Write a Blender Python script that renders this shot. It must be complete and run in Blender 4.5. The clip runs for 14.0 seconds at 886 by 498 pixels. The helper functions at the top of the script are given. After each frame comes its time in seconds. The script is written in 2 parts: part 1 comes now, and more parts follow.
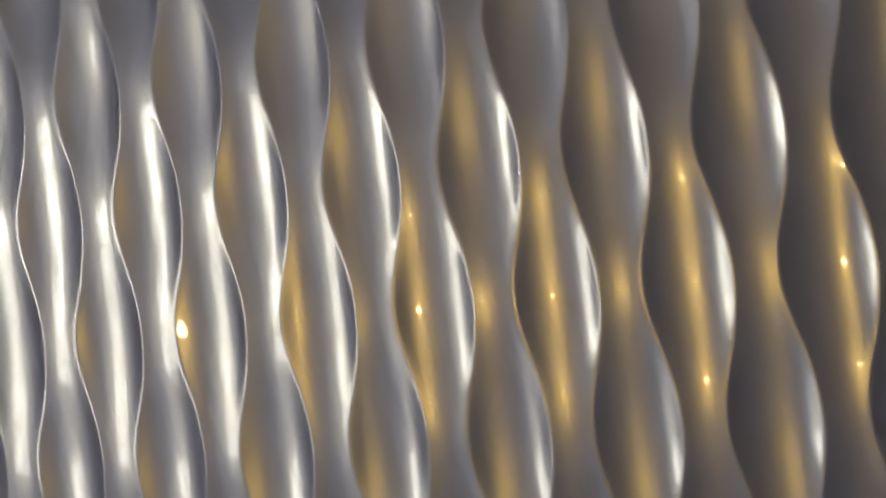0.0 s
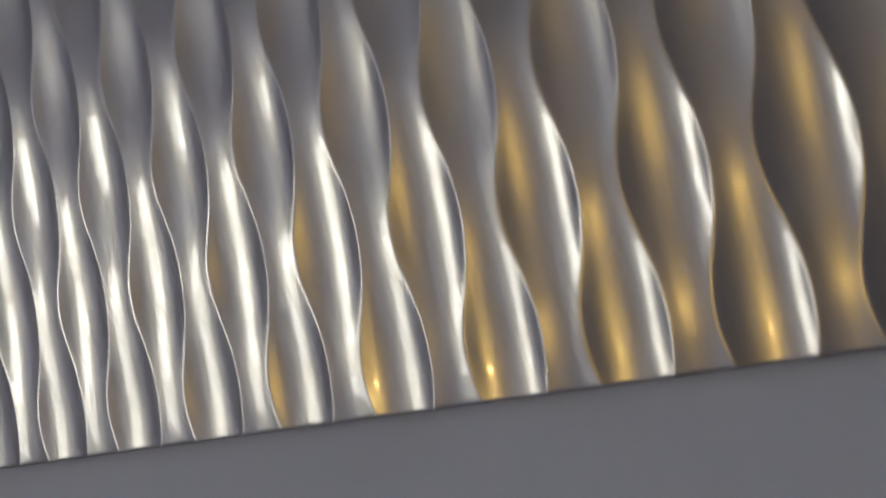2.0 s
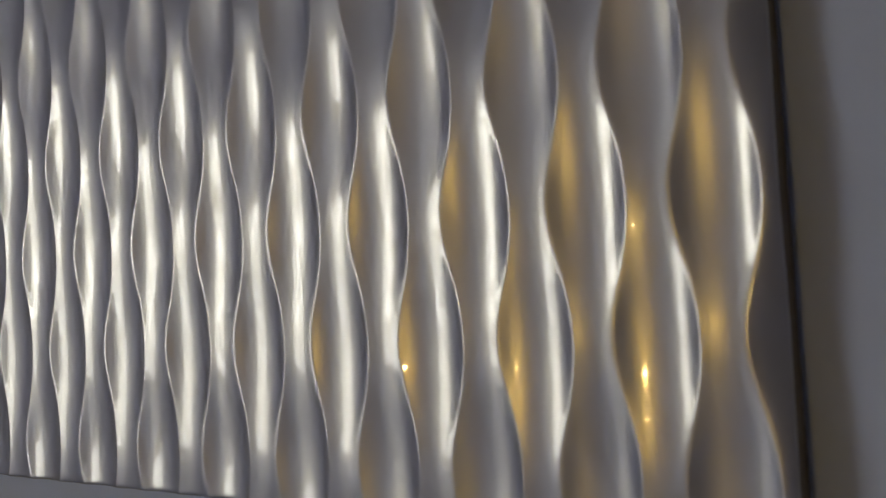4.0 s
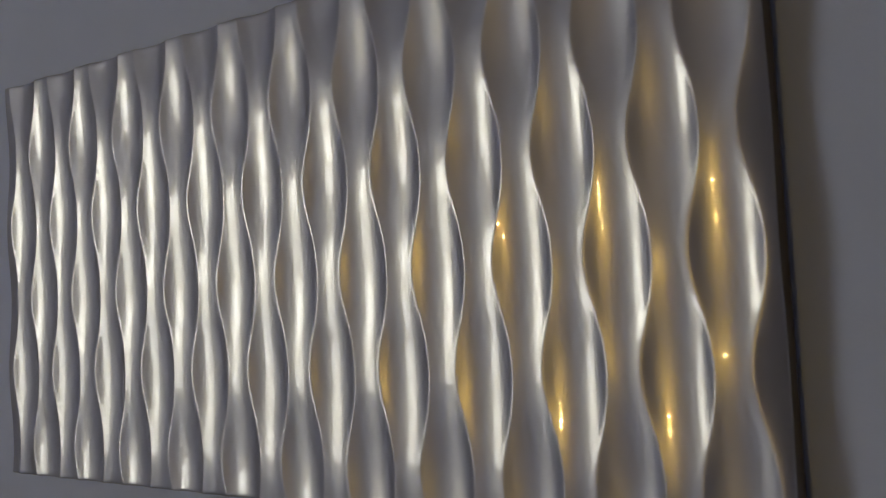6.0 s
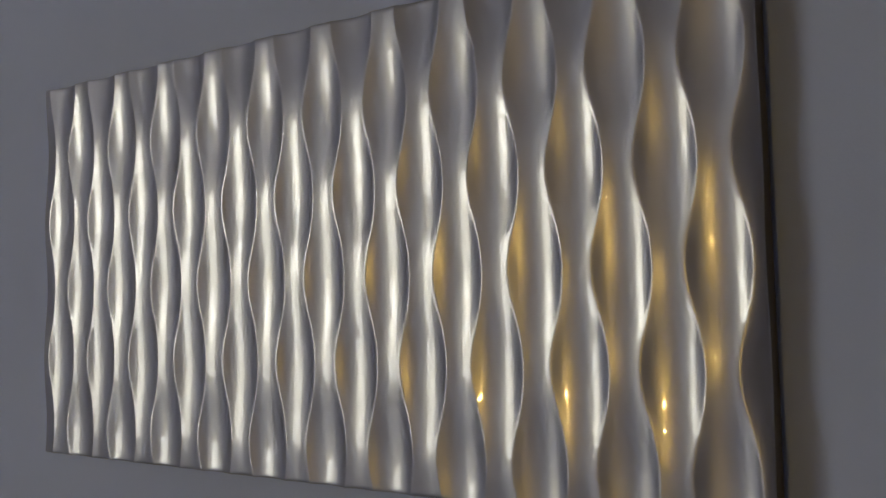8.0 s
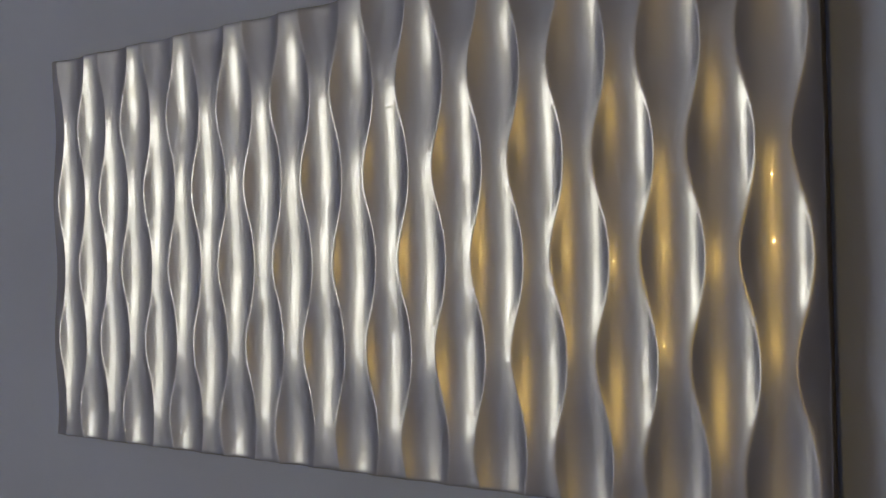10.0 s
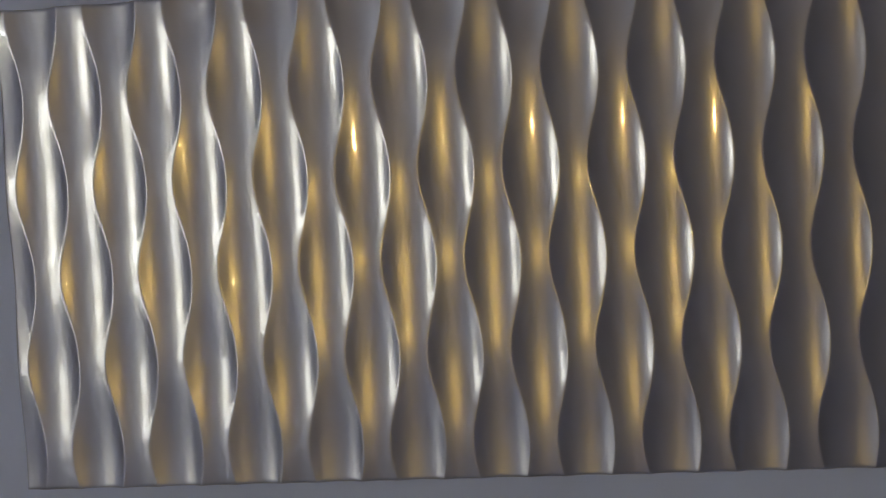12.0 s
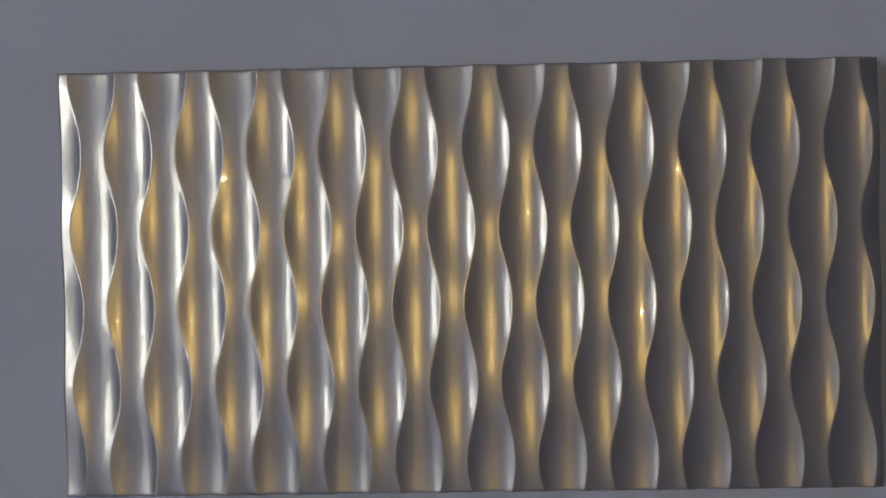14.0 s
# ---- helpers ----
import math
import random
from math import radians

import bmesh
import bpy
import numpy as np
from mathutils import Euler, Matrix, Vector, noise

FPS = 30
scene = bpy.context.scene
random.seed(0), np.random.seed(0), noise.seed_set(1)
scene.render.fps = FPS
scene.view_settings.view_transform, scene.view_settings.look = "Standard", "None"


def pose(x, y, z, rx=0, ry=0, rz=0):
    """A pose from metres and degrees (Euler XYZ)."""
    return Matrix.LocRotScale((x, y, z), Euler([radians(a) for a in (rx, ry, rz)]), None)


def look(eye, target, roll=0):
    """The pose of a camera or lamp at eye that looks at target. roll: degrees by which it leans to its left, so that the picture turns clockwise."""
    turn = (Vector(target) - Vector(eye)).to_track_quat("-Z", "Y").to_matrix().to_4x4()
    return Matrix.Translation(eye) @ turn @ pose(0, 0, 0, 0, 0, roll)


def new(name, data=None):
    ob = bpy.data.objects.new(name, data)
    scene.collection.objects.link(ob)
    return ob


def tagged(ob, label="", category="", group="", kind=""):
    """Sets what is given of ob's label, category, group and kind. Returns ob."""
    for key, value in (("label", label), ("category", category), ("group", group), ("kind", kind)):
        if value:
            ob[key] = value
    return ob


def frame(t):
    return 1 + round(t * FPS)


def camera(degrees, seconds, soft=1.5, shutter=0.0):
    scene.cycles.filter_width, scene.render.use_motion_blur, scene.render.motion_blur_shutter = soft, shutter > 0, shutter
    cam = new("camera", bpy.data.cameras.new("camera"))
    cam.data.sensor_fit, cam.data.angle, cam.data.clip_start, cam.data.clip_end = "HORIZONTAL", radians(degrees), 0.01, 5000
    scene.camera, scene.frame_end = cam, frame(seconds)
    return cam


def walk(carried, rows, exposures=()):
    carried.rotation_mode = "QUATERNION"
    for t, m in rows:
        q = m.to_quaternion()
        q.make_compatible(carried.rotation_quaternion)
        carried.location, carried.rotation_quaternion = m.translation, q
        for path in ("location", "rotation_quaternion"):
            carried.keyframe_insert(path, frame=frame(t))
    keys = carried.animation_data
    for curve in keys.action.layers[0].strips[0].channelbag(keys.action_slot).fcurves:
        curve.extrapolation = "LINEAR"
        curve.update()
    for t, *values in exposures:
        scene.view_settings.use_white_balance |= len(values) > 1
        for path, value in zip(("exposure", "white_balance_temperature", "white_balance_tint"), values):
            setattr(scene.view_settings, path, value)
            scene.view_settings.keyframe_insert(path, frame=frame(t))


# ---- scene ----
# ------------------------------------------------------------------ camera
cam = camera(54.0, 14.0, soft=1.4)
cam.data.dof.use_dof, cam.data.dof.focus_distance, cam.data.dof.aperture_fstop = True, 1.25, 5.6
walk(cam, [
    (0.0, look((0.6865, -0.7235, 1.4161), (0.4577, 0.2489, 1.4632), -6.33)),
    (0.5, look((0.8297, -0.7246, 1.3423), (0.5202, 0.2214, 1.4391), -7.30)),
    (1.0, look((0.9491, -0.7113, 1.2821), (0.5957, 0.2216, 1.3516), -9.89)),
    (1.5, look((1.0256, -0.7138, 1.2284), (0.6457, 0.2078, 1.3078), -10.31)),
    (2.0, look((1.0932, -0.6898, 1.1902), (0.6815, 0.2166, 1.2851), -9.98)),
    (2.2, look((1.1161, -0.6824, 1.1835), (0.6922, 0.2179, 1.2819), -8.83)),
    (2.5, look((1.1559, -0.6769, 1.2071), (0.7056, 0.2120, 1.2902), -5.72)),
    (3.0, look((1.2202, -0.6629, 1.2630), (0.7230, 0.2024, 1.3267), -1.97)),
    (5.5, look((1.3403, -0.7601, 1.3550), (0.7909, 0.0737, 1.4095), -4.49)),
    (6.0, look((1.3492, -0.8116, 1.3610), (0.8108, 0.0285, 1.4258), -2.74)),
    (6.5, look((1.3685, -0.8604, 1.3667), (0.8301, -0.0202, 1.4312), -2.27)),
    (7.0, look((1.3690, -0.8912, 1.3668), (0.8277, -0.0535, 1.4386), -2.03)),
    (7.5, look((1.3751, -0.9054, 1.3607), (0.8389, -0.0641, 1.4291), -1.53)),
    (10.0, look((1.2987, -0.9226, 1.3958), (0.7851, -0.0648, 1.4153), -1.12)),
    (10.5, look((1.1538, -0.9397, 1.4045), (0.7349, -0.0316, 1.4130), -1.90)),
    (11.0, look((0.9723, -0.9831, 1.4385), (0.6665, -0.0313, 1.4138), -2.59)),
    (11.5, look((0.7930, -1.0397, 1.4538), (0.6066, -0.0580, 1.4154), -3.04)),
    (12.0, look((0.6387, -1.0868, 1.4590), (0.5540, -0.0911, 1.4215), -2.98)),
    (12.5, look((0.5333, -1.0943, 1.4685), (0.5157, -0.0951, 1.4316), -2.27)),
    (13.0, look((0.5053, -1.1480, 1.4874), (0.4968, -0.1495, 1.4342), -1.63)),
    (13.5, look((0.5190, -1.2361, 1.4895), (0.5092, -0.2367, 1.4536), -1.43)),
    (14.0, look((0.5643, -1.2779, 1.4960), (0.5472, -0.2781, 1.4875), -1.01)),
], exposures=[(0.0, 1.45, 6450, 10), (3.0, 1.27, 6450, 10), (5.5, 1.05, 6450, 10), (7.5, 1.06, 6450, 10), (10.0, 1.15, 6400, 10), (11.0, 1.26, 6300, 10), (12.0, 1.28, 6200, 10), (12.5, 1.42, 6200, 10), (14.0, 1.5, 6200, 10)])

# ------------------------------------------------------------------ sizes
PITCH = 0.0529            # from groove to groove
SWAY = 0.161              # how far a crest swings to each side, in pitches
HALF = 2.19 * PITCH       # half a wave along the height
TOP = 1.75                # top edge of the panel
WAVES = 5.35              # half waves from the top edge to the bottom edge
LEFT, RIGHT = -0.48, 22.37
OVER = 0.05               # the board goes on past the first and the last half wave
BOTTOM = TOP - (WAVES + OVER) * HALF
WALL = 0.046              # front of the wall behind the panel
ROOM_L, ROOM_R, ROOM_B, ROOM_H = -4.0, 4.6, -11.0, 3.3
WIN_Y0, WIN_Y1, WIN_Z0, WIN_Z1 = -7.2, -4.5, 0.12, 3.0

# ------------------------------------------------------------------ light
world = bpy.data.worlds.new("world")
scene.world = world
world.use_nodes = True
nt = world.node_tree
bg = nt.nodes["Background"]
sky = nt.nodes.new("ShaderNodeTexSky")
sky.sky_type, sky.sun_disc = "NISHITA", False
sky.sun_elevation, sky.sun_rotation = radians(35), radians(100)
nt.links.new(sky.outputs["Color"], bg.inputs["Color"])
bg.inputs["Strength"].default_value = 0.1

LAMP = (0.58, -6.7, 1.27)
DAYLIGHT = 2.8            # brightness of the view outside the window


# ------------------------------------------------------------------ materials
def material(name, colour, rough, metal=0.0, coat=0.0, mottle=0.06, scale=6.0, grain=250.0, bump=0.02, coat_rough=0.03):
    m = bpy.data.materials.new(name)
    m.use_nodes = True
    t = m.node_tree
    b = t.nodes["Principled BSDF"]
    b.inputs["Roughness"].default_value = rough
    b.inputs["Metallic"].default_value = metal
    b.inputs["Coat Weight"].default_value = coat
    b.inputs["Coat IOR"].default_value = 1.7
    b.inputs["Coat Roughness"].default_value = coat_rough
    co = t.nodes.new("ShaderNodeTexCoord")
    big, fine = t.nodes.new("ShaderNodeTexNoise"), t.nodes.new("ShaderNodeTexNoise")
    big.inputs["Scale"].default_value, big.inputs["Detail"].default_value = scale, 5.0
    fine.inputs["Scale"].default_value, fine.inputs["Detail"].default_value = grain, 3.0
    ramp = t.nodes.new("ShaderNodeMapRange")
    ramp.inputs["From Min"].default_value, ramp.inputs["From Max"].default_value = 0.3, 0.7
    ramp.inputs["To Min"].default_value, ramp.inputs["To Max"].default_value = 1 - mottle, 1 + mottle
    mix = t.nodes.new("ShaderNodeVectorMath")
    mix.operation = "SCALE"
    mix.inputs[0].default_value = colour
    t.links.new(co.outputs["Object"], big.inputs["Vector"])
    t.links.new(co.outputs["Object"], fine.inputs["Vector"])
    t.links.new(big.outputs["Fac"], ramp.inputs["Value"])
    t.links.new(ramp.outputs["Result"], mix.inputs["Scale"])
    t.links.new(mix.outputs["Vector"], b.inputs["Base Color"])
    if bump:
        bp = t.nodes.new("ShaderNodeBump")
        bp.inputs["Strength"].default_value, bp.inputs["Distance"].default_value = bump, 0.001
        t.links.new(fine.outputs["Fac"], bp.inputs["Height"])
        t.links.new(bp.outputs["Normal"], b.inputs["Normal"])
    return m


def pearl():
    """Pearl lacquer: cream metallic flakes over a cool grey ground, under a clear coat."""
    m = bpy.data.materials.new("pearl_lacquer")
    m.use_nodes = True
    t = m.node_tree
    flake = t.nodes["Principled BSDF"]
    ground = t.nodes.new("ShaderNodeBsdfPrincipled")
    co, grain = t.nodes.new("ShaderNodeTexCoord"), t.nodes.new("ShaderNodeTexNoise")
    grain.inputs["Scale"].default_value, grain.inputs["Detail"].default_value = 14.0, 6.0
    t.links.new(co.outputs["Object"], grain.inputs["Vector"])
    flake.inputs["Roughness"].default_value = 0.285
    orange, peel = t.nodes.new("ShaderNodeTexNoise"), t.nodes.new("ShaderNodeBump")
    orange.inputs["Scale"].default_value, orange.inputs["Detail"].default_value = 55.0, 1.0
    peel.inputs["Strength"].default_value, peel.inputs["Distance"].default_value = 1.0, 0.0001
    t.links.new(co.outputs["Object"], orange.inputs["Vector"])
    t.links.new(orange.outputs["Fac"], peel.inputs["Height"])
    tone = t.nodes.new("ShaderNodeMapRange")
    tone.inputs["From Min"].default_value, tone.inputs["From Max"].default_value = 0.2, 0.8
    tone.inputs["To Min"].default_value, tone.inputs["To Max"].default_value = 0.94, 1.06
    t.links.new(grain.outputs["Fac"], tone.inputs["Value"])
    for b, colour, metal in ((flake, (0.69, 0.625, 0.39), 1.0), (ground, (0.51, 0.525, 0.67), 0.55)):
        shade = t.nodes.new("ShaderNodeVectorMath")
        shade.operation = "SCALE"
        shade.inputs[0].default_value = colour
        t.links.new(tone.outputs["Result"], shade.inputs["Scale"])
        t.links.new(shade.outputs["Vector"], b.inputs["Base Color"])
        b.inputs["Metallic"].default_value = metal
        b.inputs["Coat Weight"].default_value = 1.0
        b.inputs["Coat IOR"].default_value = 1.65
        b.inputs["Coat Roughness"].default_value = 0.016
        t.links.new(peel.outputs["Normal"], b.inputs["Coat Normal"])
    ground.inputs["Roughness"].default_value = 0.47
    mix = t.nodes.new("ShaderNodeMixShader")
    mix.inputs["Fac"].default_value = 0.36
    t.links.new(flake.outputs["BSDF"], mix.inputs[2])
    t.links.new(ground.outputs["BSDF"], mix.inputs[1])
    t.links.new(mix.outputs["Shader"], t.nodes["Material Output"].inputs["Surface"])
    return m


LACQUER = pearl()
PAINT = material("grey_wall_paint", (0.70, 0.76, 0.93), 0.85, mottle=0.04, scale=3, grain=420, bump=0.25)
ROOM_PAINT = material("dim_wall_paint", (0.50, 0.53, 0.66), 0.85, mottle=0.05, scale=3, bump=0.1)
# wall paint with the room's shade put into its colour, for dark groove flanks
SHADE_PAINT = material("shaded_wall_paint", (0.085, 0.09, 0.115), 0.8, mottle=0.08, scale=3, bump=0.1)
CEIL = material("ceiling_paint", (0.36, 0.38, 0.47), 0.9, bump=0.1)
FLOOR = material("floor_screed", (0.14, 0.18, 0.33), 0.5, mottle=0.15, bump=0.1)
BOARD = material("dark_board_edge", (0.13, 0.085, 0.045), 0.5, bump=0.15)
FRAME = material("white_window_paint", (0.75, 0.75, 0.74), 0.4, bump=0.05)
STEEL = material("dark_steel", (0.05, 0.05, 0.05), 0.4, metal=0.8, bump=0.0)


def glow(name, colour, strength):
    m = bpy.data.materials.new(name)
    m.use_nodes = True
    b = m.node_tree.nodes["Principled BSDF"]
    b.inputs["Base Color"].default_value = (*colour, 1)
    b.inputs["Emission Color"].default_value = (*colour, 1)
    b.inputs["Emission Strength"].default_value = strength
    return m


BULB = glow("warm_bulb", (1.0, 0.69, 0.21), 1350.0)


def outside_view():
    """Bright hazy sky broken by bare branches and a far house front, seen through the window."""
    m = bpy.data.materials.new("outside_view")
    m.use_nodes = True
    t = m.node_tree
    t.nodes.remove(t.nodes["Principled BSDF"])
    em = t.nodes.new("ShaderNodeEmission")
    co, place = t.nodes.new("ShaderNodeTexCoord"), t.nodes.new("ShaderNodeMapping")
    place.inputs["Scale"].default_value = (1.0, 1.0, 0.45)
    place.inputs["Rotation"].default_value = (0.35, 0.0, 0.0)
    t.links.new(co.outputs["Object"], place.inputs["Vector"])
    clumps, twigs = t.nodes.new("ShaderNodeTexNoise"), t.nodes.new("ShaderNodeTexNoise")
    clumps.inputs["Scale"].default_value, clumps.inputs["Detail"].default_value = 2.2, 3.0
    twigs.inputs["Scale"].default_value, twigs.inputs["Detail"].default_value = 10.0, 5.0
    both = t.nodes.new("ShaderNodeMath")
    both.operation = "ADD"
    for n in (clumps, twigs):
        t.links.new(place.outputs["Vector"], n.inputs["Vector"])
    t.links.new(clumps.outputs["Fac"], both.inputs[0])
    t.links.new(twigs.outputs["Fac"], both.inputs[1])
    light = t.nodes.new("ShaderNodeMapRange")
    light.inputs["From Min"].default_value, light.inputs["From Max"].default_value = 0.97, 1.16
    light.inputs["To Min"].default_value, light.inputs["To Max"].default_value = 0.42 * DAYLIGHT, 2.2 * DAYLIGHT
    t.links.new(both.outputs["Value"], light.inputs["Value"])
    t.links.new(light.outputs["Result"], em.inputs["Strength"])
    em.inputs["Color"].default_value = (0.93, 0.94, 0.95, 1)
    t.links.new(em.outputs["Emission"], t.nodes["Material Output"].inputs["Surface"])
    return m


VIEW = outside_view()


# ------------------------------------------------------------------ mesh helpers
def part(name, bm, mat, parent=None, label=""):
    me = bpy.data.meshes.new(name)
    bm.to_mesh(me)
    bm.free()
    me.materials.append(mat)
    o = new(name, me)
    if parent is not None:
        o.parent = parent
    return tagged(o, label)


def box(x0, x1, y0, y1, z0, z1, bevel=0.0):
    bm = bmesh.new()
    bmesh.ops.create_cube(bm, size=1, matrix=Matrix.LocRotScale(((x0 + x1) / 2, (y0 + y1) / 2, (z0 + z1) / 2), None, (x1 - x0, y1 - y0, z1 - z0)))
    if bevel:
        bmesh.ops.bevel(bm, geom=bm.edges[:], offset=bevel, segments=2, affect="EDGES")
    return bm


def structure(name, bm, mat, label):
    return tagged(part(name, bm, mat), label, kind="structure")


def join(*pieces):
    out = bmesh.new()
    for bm in pieces:
        me = bpy.data.meshes.new("piece")
        bm.to_mesh(me)
        bm.free()
        out.from_mesh(me)
        bpy.data.meshes.remove(me)
    return out


def turned(profile, steps=24, at=(0, 0, 0)):
    """A lathe-turned form from (radius, height) pairs."""
    bm = bmesh.new()
    rings = []
    for r, z in profile:
        rings.append([bm.verts.new((at[0] + r * math.cos(2 * math.pi * i / steps), at[1] + r * math.sin(2 * math.pi * i / steps), at[2] + z)) for i in range(steps)])
    for a, b in zip(rings, rings[1:]):
        for i in range(steps):
            bm.faces.new((a[i], a[(i + 1) % steps], b[(i + 1) % steps], b[i])).smooth = True
    bm.faces.new(rings[0][::-1])
    bm.faces.new(rings[-1])
    return bm


# ------------------------------------------------------------------ room
T = 0.15
structure("wall_north", box(ROOM_L - T, ROOM_R + T, WALL, WALL + T, 0, ROOM_H), PAINT, "matt grey-blue painted plaster wall behind the panel")
# east and south walls are out of view, darkened in colour as if unlit
structure("wall_east", box(ROOM_R, ROOM_R + T, ROOM_B, WALL, 0, ROOM_H), SHADE_PAINT, "unseen side wall, coloured dark for the unlit side of the room")
structure("wall_south", box(ROOM_L - T, ROOM_R + T, ROOM_B - T, ROOM_B, 0, ROOM_H), SHADE_PAINT, "unseen end wall, coloured dark for the unlit end of the room")
structure("wall_west", join(
    box(ROOM_L - T, ROOM_L, ROOM_B, WIN_Y0, 0, ROOM_H), box(ROOM_L - T, ROOM_L, WIN_Y1, WALL, 0, ROOM_H),
    box(ROOM_L - T, ROOM_L, WIN_Y0, WIN_Y1, 0, WIN_Z0), box(ROOM_L - T, ROOM_L, WIN_Y0, WIN_Y1, WIN_Z1, ROOM_H)), ROOM_PAINT, "matt grey painted wall with a wide window opening")
structure("floor", box(ROOM_L - T, ROOM_R + T, ROOM_B - T, WALL + T, -0.1, 0), FLOOR, "plain grey screed floor")
structure("ceiling", box(ROOM_L - T, ROOM_R + T, ROOM_B - T, WALL + T, ROOM_H, ROOM_H + 0.1), CEIL, "plain off-white ceiling")

structure("backdrop", box(ROOM_L - 0.19, ROOM_L - 0.18, WIN_Y0, WIN_Y1, WIN_Z0, WIN_Z1), VIEW, "bright hazy daylight and bare branches outside the window")

window = tagged(new("window_1"), "wide white-painted window with slim glazing bars", kind="structure")
window.location = (ROOM_L - 0.08, 0, 0)
for y in (WIN_Y0 + 0.03, WIN_Y1 - 0.03):
    part("window_frame", box(-0.03, 0.03, y - 0.03, y + 0.03, WIN_Z0, WIN_Z1, 0.004), FRAME, window)
for z in (WIN_Z0 + 0.03, WIN_Z1 - 0.03):
    part("window_frame", box(-0.03, 0.03, WIN_Y0 + 0.06, WIN_Y1 - 0.06, z - 0.045, z + 0.045, 0.004), FRAME, window)
BAYS = 3
for i in range(1, BAYS):
    y = WIN_Y0 + (WIN_Y1 - WIN_Y0) * i / BAYS
    part("glazing_bar", box(-0.02, 0.02, y - 0.08, y + 0.08, WIN_Z0 + 0.06, WIN_Z1 - 0.06, 0.004), FRAME, window)
for i in range(1, 4):
    z = WIN_Z0 + (WIN_Z1 - WIN_Z0) * i / 4
    part("glazing_bar", box(-0.016, 0.016, WIN_Y0 + 0.06, WIN_Y1 - 0.06, z - 0.03, z + 0.03, 0.004), FRAME, window)
part("window_sill", box(0.05, 0.2, WIN_Y0 - 0.05, WIN_Y1 + 0.05, WIN_Z0 - 0.03, WIN_Z0 - 0.002, 0.006), FRAME, window)


# ------------------------------------------------------------------ the wave panel
BOWL, FLANK, LEAN, LIP = 2.1, 0.12, 0.06, 0.7    # roundness of a groove, how much its flanks steepen, its lean and its steeper lip
SOFT = 0.03                # rounding of the crests


def profile(u):
    return u * u / (2 * BOWL) + FLANK * u ** 4 + LEAN * u ** 3 + LIP * np.maximum(u - 0.3, 0) ** 3


# the lowest line of a groove lies a little off its middle, so that the crests swing evenly about theirs
OFFSET = 0.0
for n in range(40):
    OFFSET += 0.8 * (profile(0.5 - OFFSET) - profile(-0.5 - OFFSET))
SWELL = (profile(0.5 + SWAY - OFFSET) - profile(-0.5 + SWAY - OFFSET) - profile(0.5 - SWAY - OFFSET) + profile(-0.5 - SWAY - OFFSET)) / 4
MEAN = (profile(0.5 + SWAY) + profile(0.5 - SWAY)) / 2


def groove(k, x, v):
    side = np.where(k % 2 == 0, 1.0, -1.0)
    return profile(x - k - 0.5 - OFFSET) - MEAN - SWELL * side * np.cos(np.pi * v)


def relief(x, v):
    """Height of the face over the crest line, in pitches, at x pitches and v half waves from the top."""
    k = np.floor(x)
    h = np.sort(np.stack([groove(k - 1, x, v), groove(k, x, v), groove(k + 1, x, v)]), axis=0)
    blend = np.maximum(SOFT - (h[1] - h[0]), 0) / SOFT
    return h[0] - blend * blend * SOFT / 4


def crest(j, v):
    """Where grooves j - 1 and j meet."""
    low, high = np.full(v.shape, j - 0.4), np.full(v.shape, j + 0.4)
    for n in range(30):
        mid = (low + high) / 2
        left = groove(np.array(j - 1.0), mid, v) < groove(np.array(float(j)), mid, v)
        low, high = np.where(left, mid, low), np.where(left, high, mid)
    return (low + high) / 2


def grid_mesh(P):
    n, m = P.shape[:2]
    idx = np.arange(n * m).reshape(n, m)
    q = np.stack([idx[:-1, :-1], idx[1:, :-1], idx[1:, 1:], idx[:-1, 1:]], -1).reshape(-1, 4)
    me = bpy.data.meshes.new("sheet")
    me.from_pydata(P.reshape(-1, 3).tolist(), [], q.tolist())
    me.polygons.foreach_set("use_smooth", [True] * len(me.polygons))
    return me


EASE = 0.075               # eased edge of the board, in pitches
ease = np.array([0.0, 0.03, 0.1, 0.22, 0.4, 0.65]) * EASE * PITCH / HALF
v = np.concatenate([ease - OVER, np.linspace(EASE * PITCH / HALF - OVER, WAVES + OVER - EASE * PITCH / HALF, 264), (WAVES + OVER - ease)[::-1]])
ROWS = len(v)
near = (0.006, 0.014, 0.026, 0.045)
cols = [np.full(ROWS, LEFT + d * EASE) for d in (0.0, 0.05, 0.2, 0.5, 1.0)] + [(LEFT + EASE + crest(0, v)) / 2 - 0.02]
for j in range(0, 23):
    c = crest(j, v)
    cols += [c - d for d in near[::-1]] + [c] + [c + d for d in near]
    if j < 22:
        a, b = c + near[-1], crest(j + 1, v) - near[-1]
        cols += [a + (b - a) * i / 11 for i in range(1, 11)]
cols += [np.full(ROWS, RIGHT - d * EASE) for d in (0.3, 0.1, 0.0)]
X = np.maximum.accumulate(np.clip(np.stack(cols), LEFT, RIGHT), axis=0)
V = np.broadcast_to(v, X.shape)
Hh = relief(X, V)
rub = np.random.default_rng(4)
for n in range(34):
    across, along = rub.uniform(-14, 14), rub.uniform(-22, 22)
    Hh = Hh + 0.00020 * np.sin(across * X + along * V + rub.uniform(0, 6.28)) * rub.uniform(0.4, 1.0)
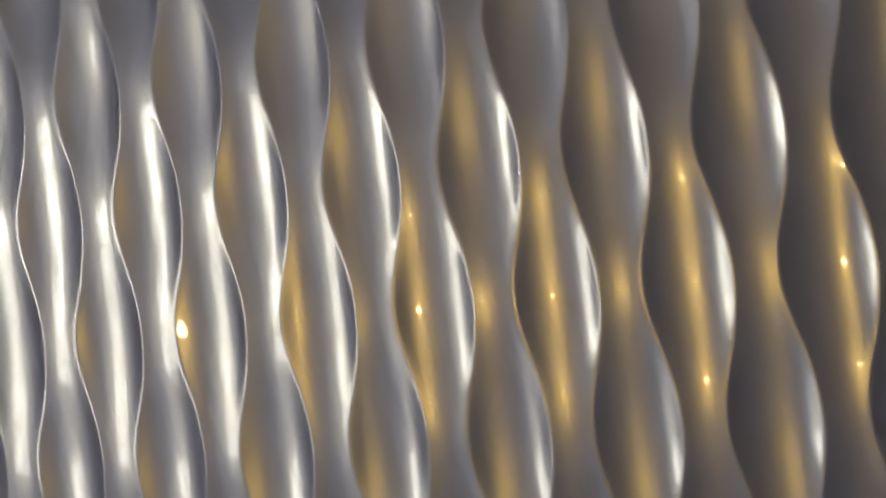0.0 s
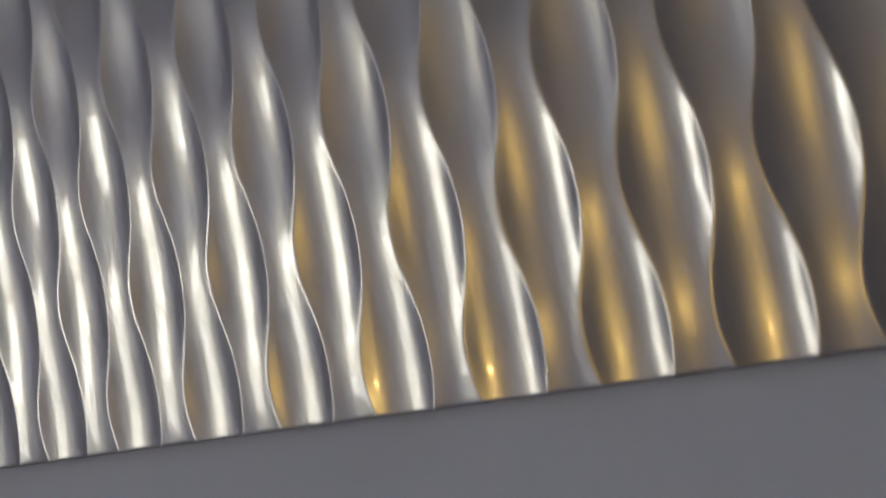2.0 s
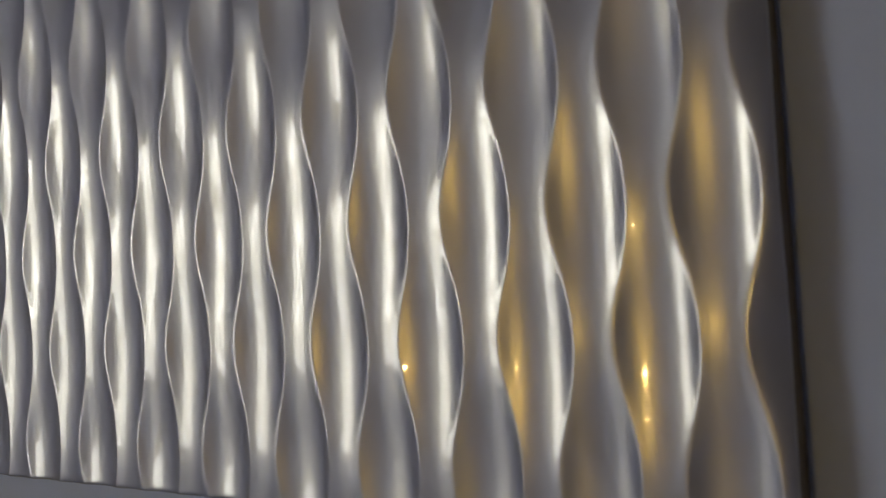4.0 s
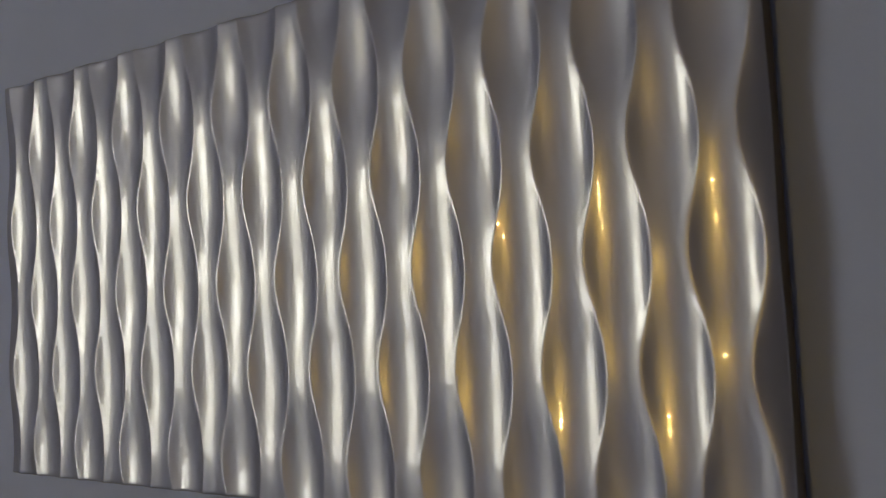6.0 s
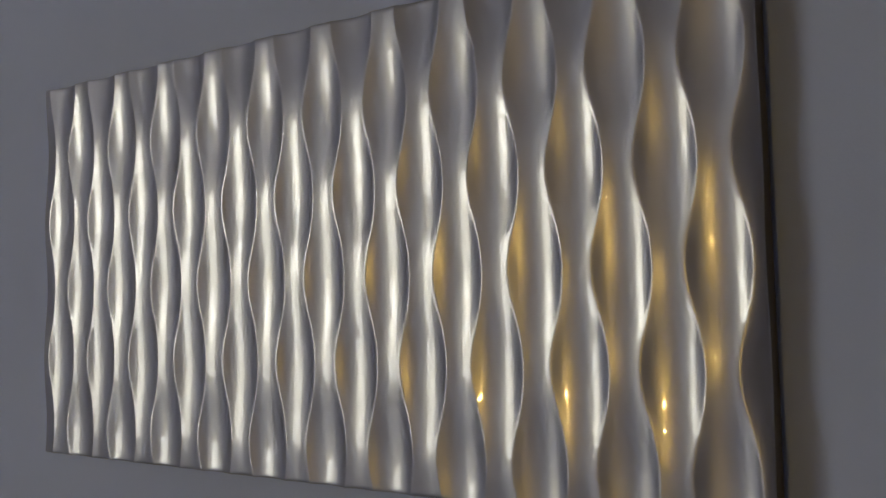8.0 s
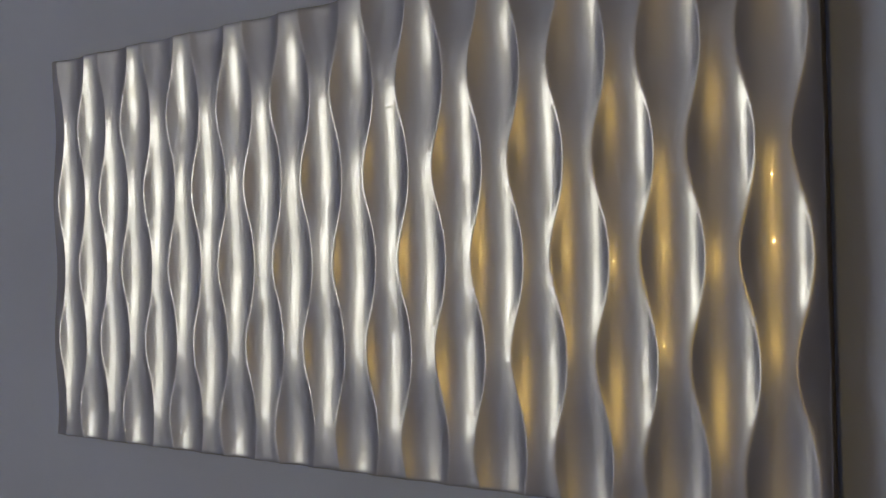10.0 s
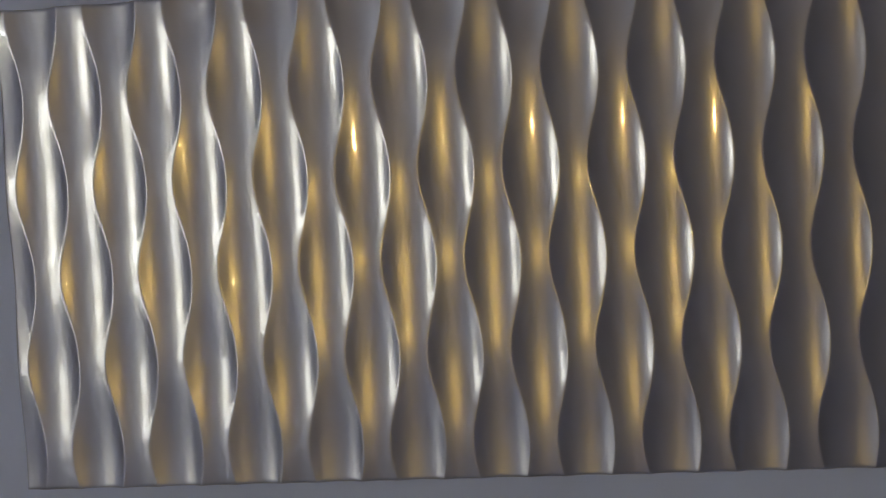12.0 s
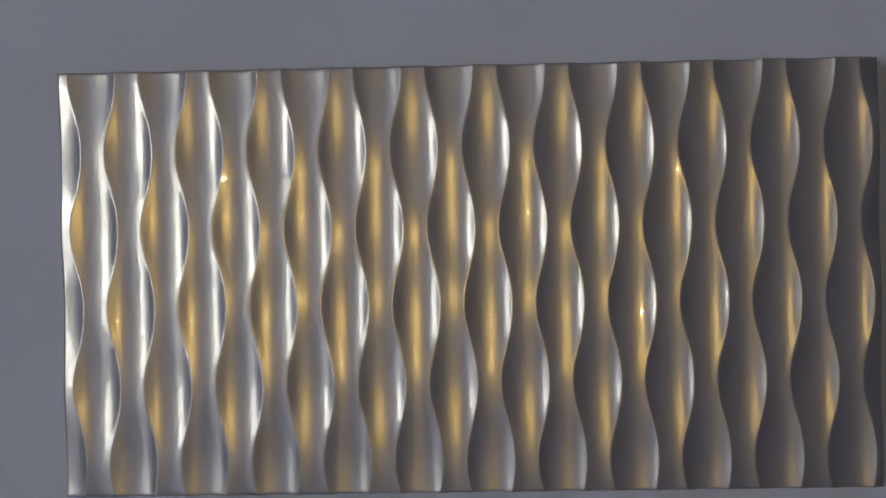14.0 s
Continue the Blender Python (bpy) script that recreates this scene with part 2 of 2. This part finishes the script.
near_edge = np.clip(np.minimum.reduce([(V + OVER) * HALF / PITCH, (WAVES + OVER - V) * HALF / PITCH, X - LEFT, RIGHT - X]) / EASE, 0, 1)
Hh = Hh - 0.6 * EASE * (1 - np.sqrt(1 - (1 - near_edge) ** 2))
front = np.stack([X * PITCH, -Hh * PITCH, TOP - V * HALF], -1)

panel = tagged(new("wave_panel"), "pearl-white lacquered wall panel carved with wavy vertical grooves", "wall panel")
face = new("relief_face", grid_mesh(front))
face.data.materials.append(LACQUER)
face.parent = panel
tagged(face, "glossy pearl lacquered relief of wavy grooves")


def rim(line, name, flip):
    """The edge of the board from a line on the face to its back."""
    deep = line.copy()
    deep[:, 1] = WALL - 0.004
    P = np.stack([line, deep], 0)
    me = grid_mesh(P if not flip else P[::-1])
    o = new(name, me)
    me.materials.append(BOARD)
    o.parent = panel
    return o


rim(front[0], "side_edge", True)
rim(front[-1], "side_edge", False)
rim(front[:, 0], "top_edge", False)
rim(front[:, -1], "bottom_edge", True)
part("backing_board", box(LEFT * PITCH + 0.004, RIGHT * PITCH - 0.004, 0.012, WALL - 0.001, BOTTOM + 0.004, TOP + OVER * HALF - 0.004), BOARD, panel, "dark fibreboard backing")

# ------------------------------------------------------------------ the lamp that the panel mirrors
lamp = tagged(new("floor_lamp"), "slim dark steel floor lamp with a bare warm bulb", "lamp")
lamp.location = (LAMP[0], LAMP[1], 0)
part("base", turned([(0.13, 0.0), (0.13, 0.012), (0.11, 0.02), (0.012, 0.024)]), STEEL, lamp)
part("pole", turned([(0.009, 0.022), (0.009, LAMP[2] - 0.09)], 12), STEEL, lamp)
part("socket", turned([(0.014, LAMP[2] - 0.09), (0.018, LAMP[2] - 0.085), (0.018, LAMP[2] - 0.04)], 16), STEEL, lamp)
globe = bmesh.new()
bmesh.ops.create_uvsphere(globe, u_segments=28, v_segments=16, radius=0.026, matrix=Matrix.Translation((0, 0, LAMP[2])))
for f in globe.faces:
    f.smooth = True
part("bulb", globe, BULB, lamp, "glowing warm globe bulb")
